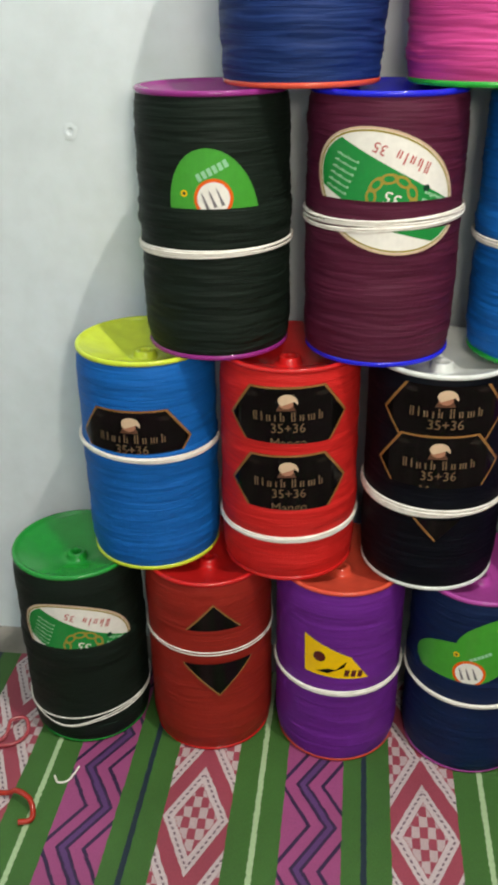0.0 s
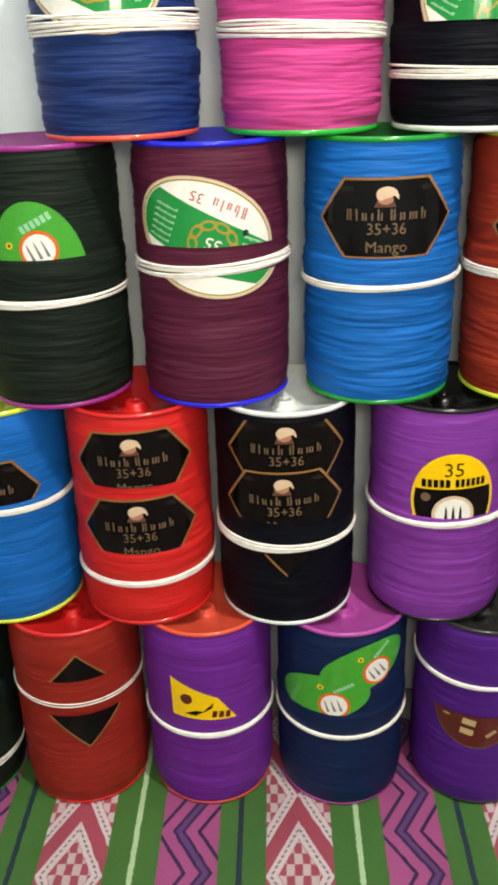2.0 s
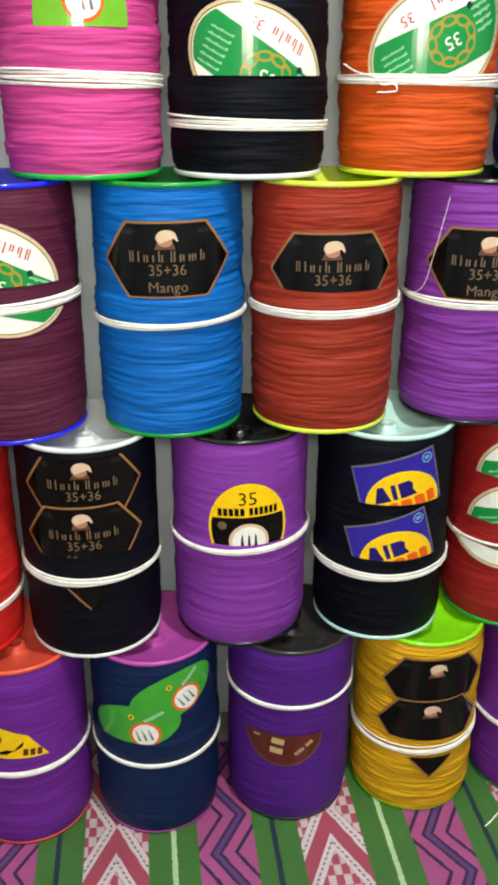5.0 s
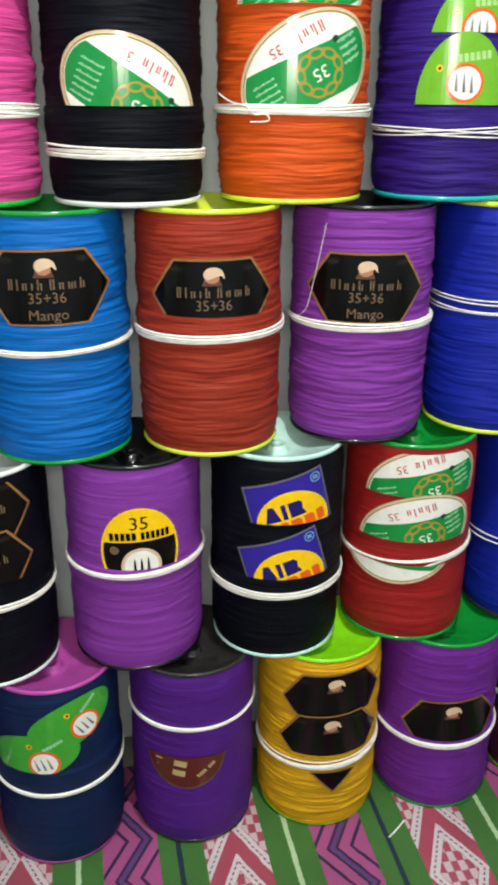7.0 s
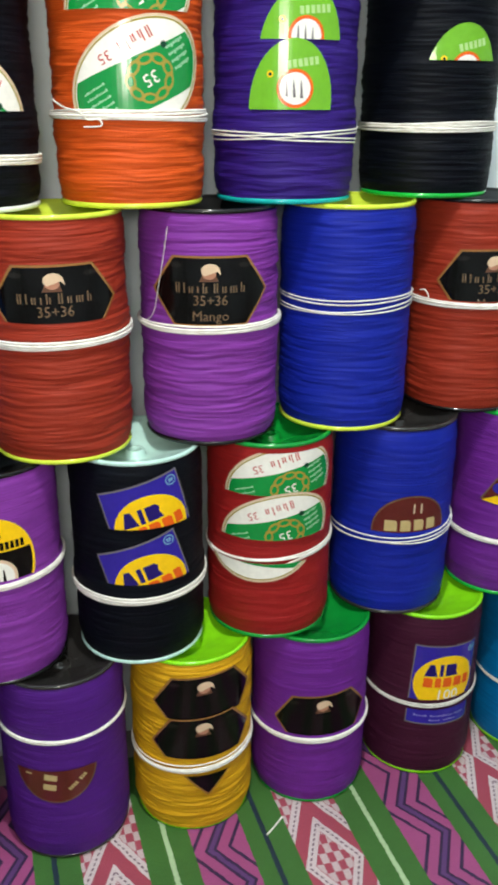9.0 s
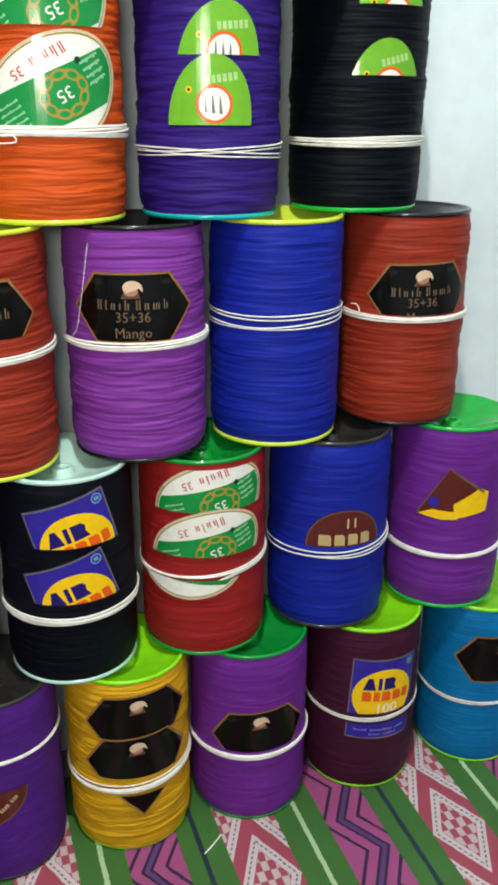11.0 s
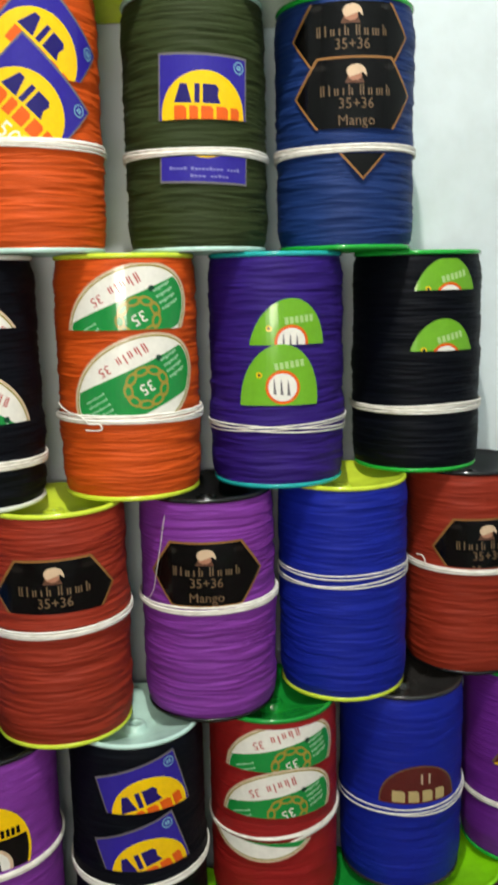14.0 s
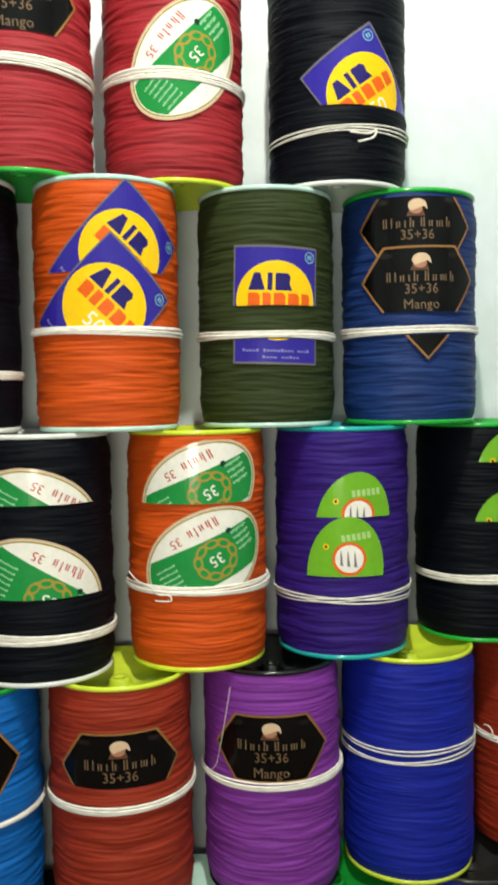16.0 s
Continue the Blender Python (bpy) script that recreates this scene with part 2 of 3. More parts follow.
def thread_mesh(material, seed, belts, coarse):
    rings, steps = (210 if coarse > 0.45 else 130), 88
    verts, uvs, faces = [], [], []
    amp = relief(coarse)
    for j in range(rings + 1):
        z = 0.0036 + (TALL - 0.0072) * j / rings
        base = body_radius(z, belts)
        for k in range(steps + 1):
            a = 2 * math.pi * k / steps - math.pi
            c, s = math.cos(a), math.sin(a)
            zw = z + 0.0028 * noise.noise((c * 1.5 + seed, s * 1.5, z * 24))
            bumpy = noise.noise((c * 1.3 + seed * 7.1, s * 1.3, zw * 160)) + (0.5 + 0.5 * coarse) * noise.noise((c * 2.2, s * 2.2 + seed * 3.3, zw * 380)) + 1.2 * noise.noise((c * 0.9, s * 0.9 - seed * 5.7, zw * 60))
            r = base + amp * min(bumpy, 0.9)
            verts.append((r * s, -r * c, z))
            uvs.append((a * RADIUS + seed * 0.37, z + seed * 0.91))
    w = steps + 1
    for j in range(rings):
        for k in range(steps):
            faces.append((j * w + k, j * w + k + 1, (j + 1) * w + k + 1, (j + 1) * w + k))
    return mesh_of("thread", verts, faces, material, uvs, smooth=True)


def tube(points, radius, verts, faces, uvs, sides=6, closed=True, lift=None):
    """Adds a thin tube along points to the lists."""
    n, first, run = len(points), len(verts), 0.0
    for i, p in enumerate(points):
        p = Vector(p)
        ahead = Vector(points[(i + 1) % n] if closed or i < n - 1 else points[i]) - Vector(points[i - 1] if closed or i > 0 else points[i])
        ahead.normalize()
        out = Vector((p.x, p.y, 0)).normalized() if lift is None else Vector(lift)
        side = ahead.cross(out).normalized()
        out = side.cross(ahead)
        run += ahead.length * 0.004
        for k in range(sides):
            a = 2 * math.pi * k / sides
            verts.append(tuple(p + radius * (math.cos(a) * out + math.sin(a) * side)))
            uvs.append((run * 4, k * 0.001))
    for i in range(n if closed else n - 1):
        for k in range(sides):
            k2, i2 = (k + 1) % sides, (i + 1) % n
            faces.append((first + i * sides + k, first + i * sides + k2, first + i2 * sides + k2, first + i2 * sides + k))


def cord_mesh(z, strands, spread, tilt, phase, seed, belts, coarse, loop=None):
    """Cotton cord tied round the winding: several strands side by side and over one another."""
    rng = random.Random(seed)
    verts, faces, uvs, pts = [], [], [], []
    thick = 0.00072 if strands < 4 else 0.00095 + 0.0002 * rng.random()
    if strands >= 4:
        spread *= 1.15
        strands = max(strands, round(spread / 0.0011))
    per = 84
    waves = [(rng.uniform(0, 6.3), rng.uniform(0, 6.3), rng.uniform(0.2, 1), rng.uniform(0.1, 0.6)) for _ in range(strands + 1)]
    for i in range(strands * per + 1):
        s, k = divmod(i, per)
        f, a = k / per, math.pi + 2 * math.pi * k / per
        g = f * f * (3 - 2 * f)
        turn = (s + max(0.0, (f - 0.85) / 0.15)) / max(1, strands - 1)
        (p1, p2, a1, a2), (q1, q2, b1, b2) = waves[s], waves[min(s + 1, strands)]
        sway = (1 - g) * (0.25 * a1 * math.sin(a + p1) + 0.18 * a2 * math.sin(3 * a + p2)) + g * (0.25 * b1 * math.sin(a + q1) + 0.18 * b2 * math.sin(3 * a + q2))
        zz = z + spread * (min(turn, 1.0) - 0.5) + tilt * math.cos(a - phase) + spread * sway * (2.6 if strands < 4 else 1.25)
        if loop and s < 2:
            zz -= loop[1] * math.exp(-(((math.degrees(a) - loop[0] + 180) % 360 - 180) / 26) ** 2)
        r = body_radius(zz, belts) + 0.55 * relief(coarse) + thick * 0.7 + 0.0003 * (s % 3)
        pts.append((r * math.sin(a), -r * math.cos(a), zz))
    tube(pts, thick, verts, faces, uvs, closed=False)
    return mesh_of("cord", verts, faces, cotton(), uvs, smooth=True)


# ---- paper labels, drawn flat and bent round the winding ----
GLYPHS = {}


def glyphs(text):
    """The triangles of a line of text, one unit high, centred on the origin."""
    if text not in GLYPHS:
        cu = bpy.data.curves.new("line", "FONT")
        cu.body, cu.align_x, cu.align_y, cu.resolution_u = text, "CENTER", "CENTER", 2
        ob = new("line", cu)
        me = bpy.data.meshes.new_from_object(ob.evaluated_get(bpy.context.evaluated_depsgraph_get()))
        me.calc_loop_triangles()
        GLYPHS[text] = [[tuple(me.vertices[i].co[:2]) for i in tri.vertices] for tri in me.loop_triangles]
        bpy.data.objects.remove(ob)
        bpy.data.meshes.remove(me)
    return GLYPHS[text]


def words(text, x, y, size, turn=0, wide=1.0):
    c, s = math.cos(radians(turn)), math.sin(radians(turn))
    return [[(x + size * (c * px * wide - s * py), y + size * (s * px * wide + c * py)) for px, py in tri] for tri in glyphs(text)]


def bars(x, y, width, height, pattern, turn=0, fill=0.72):
    """A line of writing as plain upright bars: T tall, x low, blank a gap."""
    pitch, out = width / len(pattern), []
    c, s = math.cos(radians(turn)), math.sin(radians(turn))
    for k, kind in enumerate(pattern):
        if kind == " ":
            continue
        at, h = (k + 0.5 - fill / 2) * pitch - width / 2, height * (1.0 if kind == "T" else 0.66)
        quad = [(at, -height / 2), (at + pitch * fill, -height / 2), (at + pitch * fill, h - height / 2), (at, h - height / 2)]
        out.append([(x + c * px - s * py, y + s * px + c * py) for px, py in quad])
    return out


def blocks(x, y, width, height, letters, turn=0, gap=0.16):
    """A line of writing as plain blocks, one a letter: (width, height) each, height 0 for a gap."""
    total, at, out = sum(w + gap for w, h in letters) - gap, 0.0, []
    c, s = math.cos(radians(turn)), math.sin(radians(turn))
    for w, h in letters:
        if h:
            x0, x1, y1 = (at / total - 0.5) * width, ((at + w) / total - 0.5) * width, (h - 0.5) * height
            cut = min(0.25 * (x1 - x0), 0.2 * height)
            quad = [(x0, -height / 2), (x1, -height / 2), (x1, y1 - cut), (x1 - cut, y1), (x0, y1)]
            out.append([(x + c * px - s * py, y + s * px + c * py) for px, py in quad])
        at += w + gap
    return out


def oval(x, y, a, b, n=40, lo=0, hi=360):
    return [(x + a * math.cos(radians(lo + (hi - lo) * k / n)), y + b * math.sin(radians(lo + (hi - lo) * k / n))) for k in range(n if hi - lo == 360 else n + 1)]


def ring(outer, inner):
    n = len(outer)
    return [[outer[k], outer[(k + 1) % n], inner[(k + 1) % n], inner[k]] for k in range(n)]


def scaled(pts, k):
    return [(x * k, y * k) for x, y in pts]


def clip(poly, nx, ny, d):
    """What is left of a convex polygon where nx * x + ny * y >= d."""
    out = []
    for i, p in enumerate(poly):
        q = poly[i - 1]
        dp, dq = nx * p[0] + ny * p[1] - d, nx * q[0] + ny * q[1] - d
        if (dp >= 0) != (dq >= 0):
            t = dq / (dq - dp)
            out.append((q[0] + t * (p[0] - q[0]), q[1] + t * (p[1] - q[1])))
        if dp >= 0:
            out.append(p)
    return out


def bent(polys, angle, z0, turn, low, high, layer, coarse):
    """Flat polygons laid on the winding at an angle and a height, kept between two heights: vertices and faces."""
    c, s = math.cos(radians(turn)), math.sin(radians(turn))
    verts, faces, seen = [], [], {}
    step = 0.004
    for poly in polys:
        flat = [(radians(angle) * RADIUS + c * x - s * y, z0 + s * x + c * y) for x, y in poly]
        flat = clip(clip(flat, 0, 1, low), 0, -1, -high)
        if len(flat) < 3:
            continue
        k0, k1 = math.floor(min(p[0] for p in flat) / step), math.floor(max(p[0] for p in flat) / step)
        for k in range(k0, k1 + 1):
            strip = clip(clip(flat, 1, 0, k * step), -1, 0, -(k + 1) * step)
            if len(strip) < 3:
                continue
            loop = []
            for px, pz in strip:
                key = (round(px * 2e5), round(pz * 2e5))
                if key not in seen:
                    r = RADIUS + 0.9 * relief(coarse) + 0.0002 + 0.00013 * layer
                    a = px / RADIUS
                    seen[key] = len(verts)
                    verts.append((r * math.sin(a), -r * math.cos(a), pz))
                if seen[key] not in loop:
                    loop.append(seen[key])
            if len(loop) < 3:
                continue
            area = sum(strip[i - 1][0] * strip[i][1] - strip[i][0] * strip[i - 1][1] for i in range(len(strip)))
            faces.append(loop if area > 0 else loop[::-1])
    return (verts, faces) if faces else None


def islands(verts, faces):
    """The separate pieces of a set of faces, each as its own vertices and faces."""
    root = list(range(len(verts)))

    def find(i):
        while root[i] != i:
            root[i] = root[root[i]]
            i = root[i]
        return i

    near = {}
    for i, v in enumerate(verts):
        cell = tuple(round(c * 2e4) for c in v)
        for d in itertools.product((-1, 0, 1), repeat=3):
            j = near.get((cell[0] + d[0], cell[1] + d[1], cell[2] + d[2]))
            if j is not None:
                root[find(i)] = find(j)
        near[cell] = i
    for f in faces:
        for i in f[1:]:
            root[find(i)] = find(f[0])
    heaps = collections.OrderedDict()
    for f in faces:
        heaps.setdefault(find(f[0]), []).append(f)
    out = []
    for heap in heaps.values():
        order = {}
        loops = [[order.setdefault(i, len(order)) for i in f] for f in heap]
        out.append(([verts[i] for i in order], loops))
    return out


HEX = [(0.057, 0), (0.034, 0.031), (-0.034, 0.031), (-0.057, 0), (-0.034, -0.031), (0.034, -0.031)]
INK = {"black": (9, 7, 7), "bronze": (150, 104, 58), "tan": (110, 87, 65), "cream": (216, 186, 156), "green": (20, 138, 62), "lime": (112, 178, 40),
       "white": (238, 234, 226), "gold": (160, 142, 56), "crimson": (186, 62, 58), "blue": (48, 36, 150), "yellow": (250, 202, 20), "orange": (232, 96, 24),
       "brown": (92, 34, 30), "sky": (120, 172, 200), "dim tan": (112, 90, 68), "umber": (96, 64, 48), "flesh": (176, 122, 98), "smoke": (30, 25, 22), "dark green": (14, 60, 40), "ink blue": (32, 22, 104), "lilac": (132, 126, 196), "pale lime": (172, 206, 132), "fawn": (172, 134, 106), "mango": (64, 160, 52), "faint": (146, 202, 160), "sand": (190, 168, 116), "grey": (112, 106, 110)}


TIP = [(0.057, 0), (0.017, 0.036), (-0.017, 0.036), (-0.057, 0), (-0.017, -0.036), (0.017, -0.036)]


def design_hex(v):
    """Black six-sided label: bronze edge, pale bird's-head shape, name as bars, size in figures."""
    edge = TIP if v in ("tip", "edge") else HEX
    rim = ring(scaled(edge, 0.998), [(x * 0.955, y * 0.945 - 0.0003) for x, y in edge])
    rows = [("label", "black", [edge], 0), ("border", "bronze", rim[2:3] if v == "edge" else rim, 1)]
    if v not in ("edge", "tip"):
        rows.append(("emblem_neck", "umber", [[(-0.0098, 0.0086), (0.0072, 0.0086), (0.0050, 0.0140), (-0.0066, 0.0150)]], 1))
        rows.append(("emblem_face", "flesh", [oval(-0.0010, 0.0148, 0.0060, 0.0042, 20)], 2))
        rows.append(("emblem_crest", "cream", [clip(oval(0.0002, 0.0182, 0.0082, 0.0060, 26), -0.34, 1, 0.0152)], 3))
        rows.append(("emblem_beak", "cream", [[(0.0052, 0.0214), (0.0088, 0.0180), (0.0092, 0.0142), (0.0066, 0.0166)]], 3))
        rows.append(("corner_print", "smoke", [oval(x * 0.031, 0.0225, 0.006, 0.0024, 14) for x in (-1, 1)], 1))
    if v not in ("edge", "tip", "head"):
        rows.append(("lettering", "tan", words("35+36", 0, -0.0085, 0.0128, 0, 0.94) + words("Mango", 0, -0.0225, 0.0125, 0, 0.98), 1))
        rows.append(("name", "dim tan", bars(0, 0.0030, 0.063, 0.0088, "TT T xx x Tx  TT xx xxx Tx", 0, 0.5), 1))
    return rows


def design_chain(v):
    """White oval label: green band, gold ring of links, figures upside down."""
    out = oval(0, 0, 0.061, 0.043)
    inner = oval(0, 0, 0.0562, 0.0385)
    band = clip(clip(inner, -0.10, -1, -0.0165), 0.10, 1, -0.0240)
    links = []
    for k in range(9):
        a = radians(40 * k)
        x, y = 0.008 + 0.0165 * math.cos(a), -0.004 + 0.0145 * math.sin(a)
        o = [(x + px * math.cos(a + 1.57) - py * math.sin(a + 1.57), y + px * math.sin(a + 1.57) + py * math.cos(a + 1.57)) for px, py in oval(0, 0, 0.0072, 0.0042, 12)]
        i = [(x + (p[0] - x) * 0.62, y + (p[1] - y) * 0.55) for p in o]
        links += ring(o, i)
    small = sum((bars(-0.036, 0.010 - 0.0052 * k, 0.020, 0.0020, "xTxxTxxxT", 0, 0.8) for k in range(6)), []) + sum((bars(0.039, 0.009 - 0.0058 * k, 0.018, 0.0030, "xTxxTxx", 180, 0.8) for k in range(4)), [])
    return [("label", "white", [out], 0), ("border", "gold", ring(oval(0, 0, 0.0588, 0.0408), oval(0, 0, 0.0572, 0.0394)), 1), ("edge_print", "cream", ring(out, oval(0, 0, 0.0592, 0.0412)), 1), ("band", "green", [band], 1),
            ("chain_ring", "gold", links, 2), ("lettering", "crimson", words("35", -0.016, 0.0262, 0.0115, 180) + bars(0.0115, 0.0262, 0.029, 0.0090, "TT Tx xx T xx", 180, 0.55), 1),
            ("number_print", "white", words("35", 0.008, -0.004, 0.014, 180), 2), ("small_print", "faint", small, 2), ("seal", "dark green", [oval(0.030, 0.0125, 0.0028, 0.0028, 14)], 2)]


def design_mango(v):
    """Green rounded label with a red-rimmed white disc holding three dark pegs."""
    a, b = (0.047, 0.025) if v == "lying" else (0.036, 0.052)
    cx, cy = (0.010, -0.010) if v == "lying" else (0.002, 0.013)
    colour = "mango" if v in ("lying", "dark") else "lime"
    pegs = []
    for k in (-1, 0, 1):
        x = cx + 0.0062 * k
        pegs += [[(x - 0.0013, cy - 0.007), (x + 0.0013, cy - 0.007), (x - 0.0012, cy + 0.004), (x - 0.0024, cy + 0.0078), (x - 0.0024, cy + 0.004)]]
    mark = [oval(-0.020, 0.022, 0.0028, 0.0028, 12)] if v != "lying" else [oval(0.000, 0.012, 0.003, 0.003, 12)]
    mx, my = (0.000, 0.012) if v == "lying" else (-0.020, 0.022)
    text = bars(0.006, 0.034, 0.028, 0.0062, "TTTTTT", 14, 0.7) if v != "lying" else bars(0.022, 0.010, 0.022, 0.0035, "TTTTTT", 20, 0.85)
    return [("label", colour, [oval(0, 0, a, b)], 0), ("disc_rim", "orange", [oval(cx, cy, 0.0155, 0.0155, 28)], 1), ("disc", "white", [oval(cx, cy, 0.0128, 0.0128, 28)], 2),
            ("motif", "grey", pegs, 3), ("mark", "yellow", mark, 1), ("mark_eye", "dark green", [[(q[0] * 0.5 + mx * 0.5, q[1] * 0.5 + my * 0.5) for q in mark[0]]], 2), ("lettering", "pale lime" if colour == "lime" else "faint", text, 1)]


def design_card(v):
    """Blue oblong card with a yellow oval; the name stands as plain bars."""
    w, h = 0.0395, 0.053
    box = [(-w, -h), (w, -h), (w, h), (-w, h)]
    sun = oval(0, 0.004, 0.0365, 0.0355, 40)
    name = [[(-0.0255, 0.0130), (-0.0105, 0.0130), (-0.0150, 0.0285), (-0.0205, 0.0285)], [(-0.0085, 0.0130), (-0.0040, 0.0130), (-0.0040, 0.0285), (-0.0085, 0.0285)],
            [(-0.0015, 0.0130), (0.0140, 0.0130), (0.0112, 0.0195), (0.0124, 0.0250), (0.0095, 0.0285), (-0.0015, 0.0285)]]
    second = blocks(0.003, 0.0045, 0.057, 0.0125, [(1, 1), (0.7, 1), (1, 1), (1, 1), (0.8, 1)], 0, 0.22)
    rows = [("label", "blue", [box], 0), ("border", "grey", ring(box, scaled(box, 0.965)), 1), ("sun", "yellow", [sun], 1), ("name", "ink blue", name, 2), ("second_name", "orange", second, 2),
            ("seal", "sky", ring(oval(0.031, 0.044, 0.0052, 0.0052, 18), oval(0.031, 0.044, 0.0042, 0.0042, 18)) + bars(0.031, 0.044, 0.005, 0.004, "TT"), 2),
            ("lettering", "lilac", bars(0.0, -0.0405, 0.062, 0.0026, "TxxxT TxxxxTxxx xxxT") + bars(0.004, -0.0465, 0.034, 0.0022, "Txxx xxTxx"), 2)]
    if v in ("100", "50"):
        rows.append(("number_print", "white", words(v, 0.004, -0.0125, 0.019), 2))
    return rows


def design_escort(v):
    """Round-topped black and yellow label with a white disc and three pegs."""
    face = oval(0, 0, 0.037, 0.046)
    top = clip(face, 0, 1, 0.012)
    pegs = []
    for k in (-1, 0, 1):
        x, y = 0.0062 * k, -0.012
        pegs += [[(x - 0.0016, y - 0.007), (x + 0.0016, y - 0.007), (x + 0.0008, y + 0.004), (x, y + 0.0078), (x - 0.0008, y + 0.004)],
                 [(x - 0.0028, y - 0.009), (x + 0.0028, y - 0.009), (x + 0.0024, y - 0.0062), (x - 0.0024, y - 0.0062)]]
    return [("label", "black", [face], 0), ("cap", "yellow", [top], 1), ("border", "yellow", ring(face, oval(0, 0, 0.0345, 0.0435)), 2),
            ("number_print", "black", words("35", 0, 0.0300, 0.0185), 3), ("lettering", "black", blocks(0, 0.0178, 0.055, 0.0078, [(0.8, 1)] * 5 + [(0.4, 0)] + [(0.7, 1)] * 6, 0, 0.25), 3),
            ("disc_rim", "cream", [oval(0, -0.013, 0.0185, 0.0185, 30)], 1), ("disc", "white", [oval(0, -0.013, 0.0155, 0.0155, 30)], 2), ("motif", "black", pegs, 3),
            ("mark", "tan", [oval(-0.024, 0.004, 0.0042, 0.0042, 14)], 1)]


def design_brown(v):
    """Brown oval label; pale figures over a pale name set as bars."""
    rows = [("label", "brown", [oval(0, 0, 0.042, 0.042 if v == "tab" else 0.040)], 0), ("border", "tan", ring(oval(0, 0, 0.0415, 0.0415 if v == "tab" else 0.0395), oval(0, 0, 0.0402, 0.0402 if v == "tab" else 0.0382)), 1)]
    if v == "tab":
        rows.append(("lettering", "sand", bars(-0.006, -0.016, 0.024, 0.013, "TT", 82, 0.6) + bars(0.021, -0.018, 0.024, 0.004, "TTTT TTT", 42) + bars(-0.028, -0.007, 0.010, 0.002, "T"), 1))
    else:
        rows.append(("lettering", "sand", blocks(0, 0.006, 0.056, 0.0125, [(0.9, 1), (0.75, 1), (0.75, 1), (0.75, 1)], 0, 0.25), 1))
        rows.append(("number_print", "cream", words("11", 0.006, 0.024, 0.016), 1))
    return rows


def design_yellow(v):
    """Torn yellow piece of a label with dark marks."""
    if v == "scrap":
        body = [(-0.037, 0.026), (0.010, 0.004), (0.0285, -0.024), (-0.036, -0.020)]
        return [("label", "yellow", [body], 0), ("mark", "brown", [oval(-0.021, 0.002, 0.0062, 0.0062, 20)], 1),
                ("stroke", "black", [[(-0.024, -0.016), (-0.012, -0.017), (-0.004, -0.012), (-0.012, -0.011)], [(-0.006, -0.014), (0.004, -0.008), (0.006, -0.001), (-0.001, -0.008)]], 1),
                ("number_print", "brown", bars(0.013, -0.0165, 0.020, 0.008, "TTT", -8), 1)]
    return [("label", "brown", [[(-0.004, 0.034), (-0.036, -0.024), (-0.004, -0.026), (0.030, -0.006), (0.036, 0.006)]], 0),
            ("flash", "yellow", [[(-0.036, -0.024), (-0.020, -0.016), (0.004, -0.017), (0.008, -0.026), (-0.010, -0.027)], [(0.002, -0.008), (0.030, 0.010), (0.042, 0.004), (0.040, -0.018), (0.004, -0.025)]], 1),
            ("seal", "blue", [oval(-0.019, -0.007, 0.006, 0.006, 18)], 1), ("border", "tan", [[(-0.004, 0.034), (-0.005, 0.0315), (-0.036, -0.024), (-0.0375, -0.022)], [(-0.004, 0.034), (0.036, 0.006), (0.035, 0.0035), (-0.0045, 0.0315)]], 2)]


DESIGNS = {"hex": design_hex, "chain": design_chain, "mango": design_mango, "card": design_card, "escort": design_escort, "brown": design_brown, "yellow": design_yellow}
LABEL_WORDS = {"hex": "glossy black six-sided paper label with bronze edge", "chain": "white and green oval paper label", "mango": "green rounded paper label with white disc",
               "card": "blue card label with yellow oval", "escort": "black and yellow round-topped paper label", "brown": "brown oval paper label", "yellow": "torn yellow paper label"}

HUES = {"dark green": (24, 34, 28), "brick red": (150, 38, 28), "purple": (108, 38, 140), "navy": (10, 32, 70), "deep purple": (78, 28, 124), "mustard": (212, 158, 24),
        "dark plum": (66, 24, 46), "blue": (0, 98, 180), "teal blue": (0, 110, 168), "bright red": (208, 38, 36), "black": (6, 9, 18), "crimson": (150, 30, 30),
        "indigo blue": (18, 35, 150), "plum": (84, 28, 52), "rust": (148, 47, 29), "violet": (128, 54, 152), "navy blue": (24, 50, 106), "pink": (208, 70, 142),
        "orange": (206, 80, 25), "indigo": (48, 24, 114), "olive green": (50, 60, 34), "red": (160, 42, 50)}
CAPS = {"green": (12, 142, 52), "red": (206, 34, 34), "coral": (222, 84, 62), "magenta": (150, 44, 130), "black": (16, 16, 17), "lime": (138, 222, 26), "yellow-green": (206, 224, 66),
        "white": (222, 226, 222), "orchid": (176, 72, 158), "charcoal": (46, 44, 43), "pale aqua": (190, 226, 216), "blue": (30, 36, 214), "turquoise": (20, 170, 170), "grass green": (20, 170, 60)}


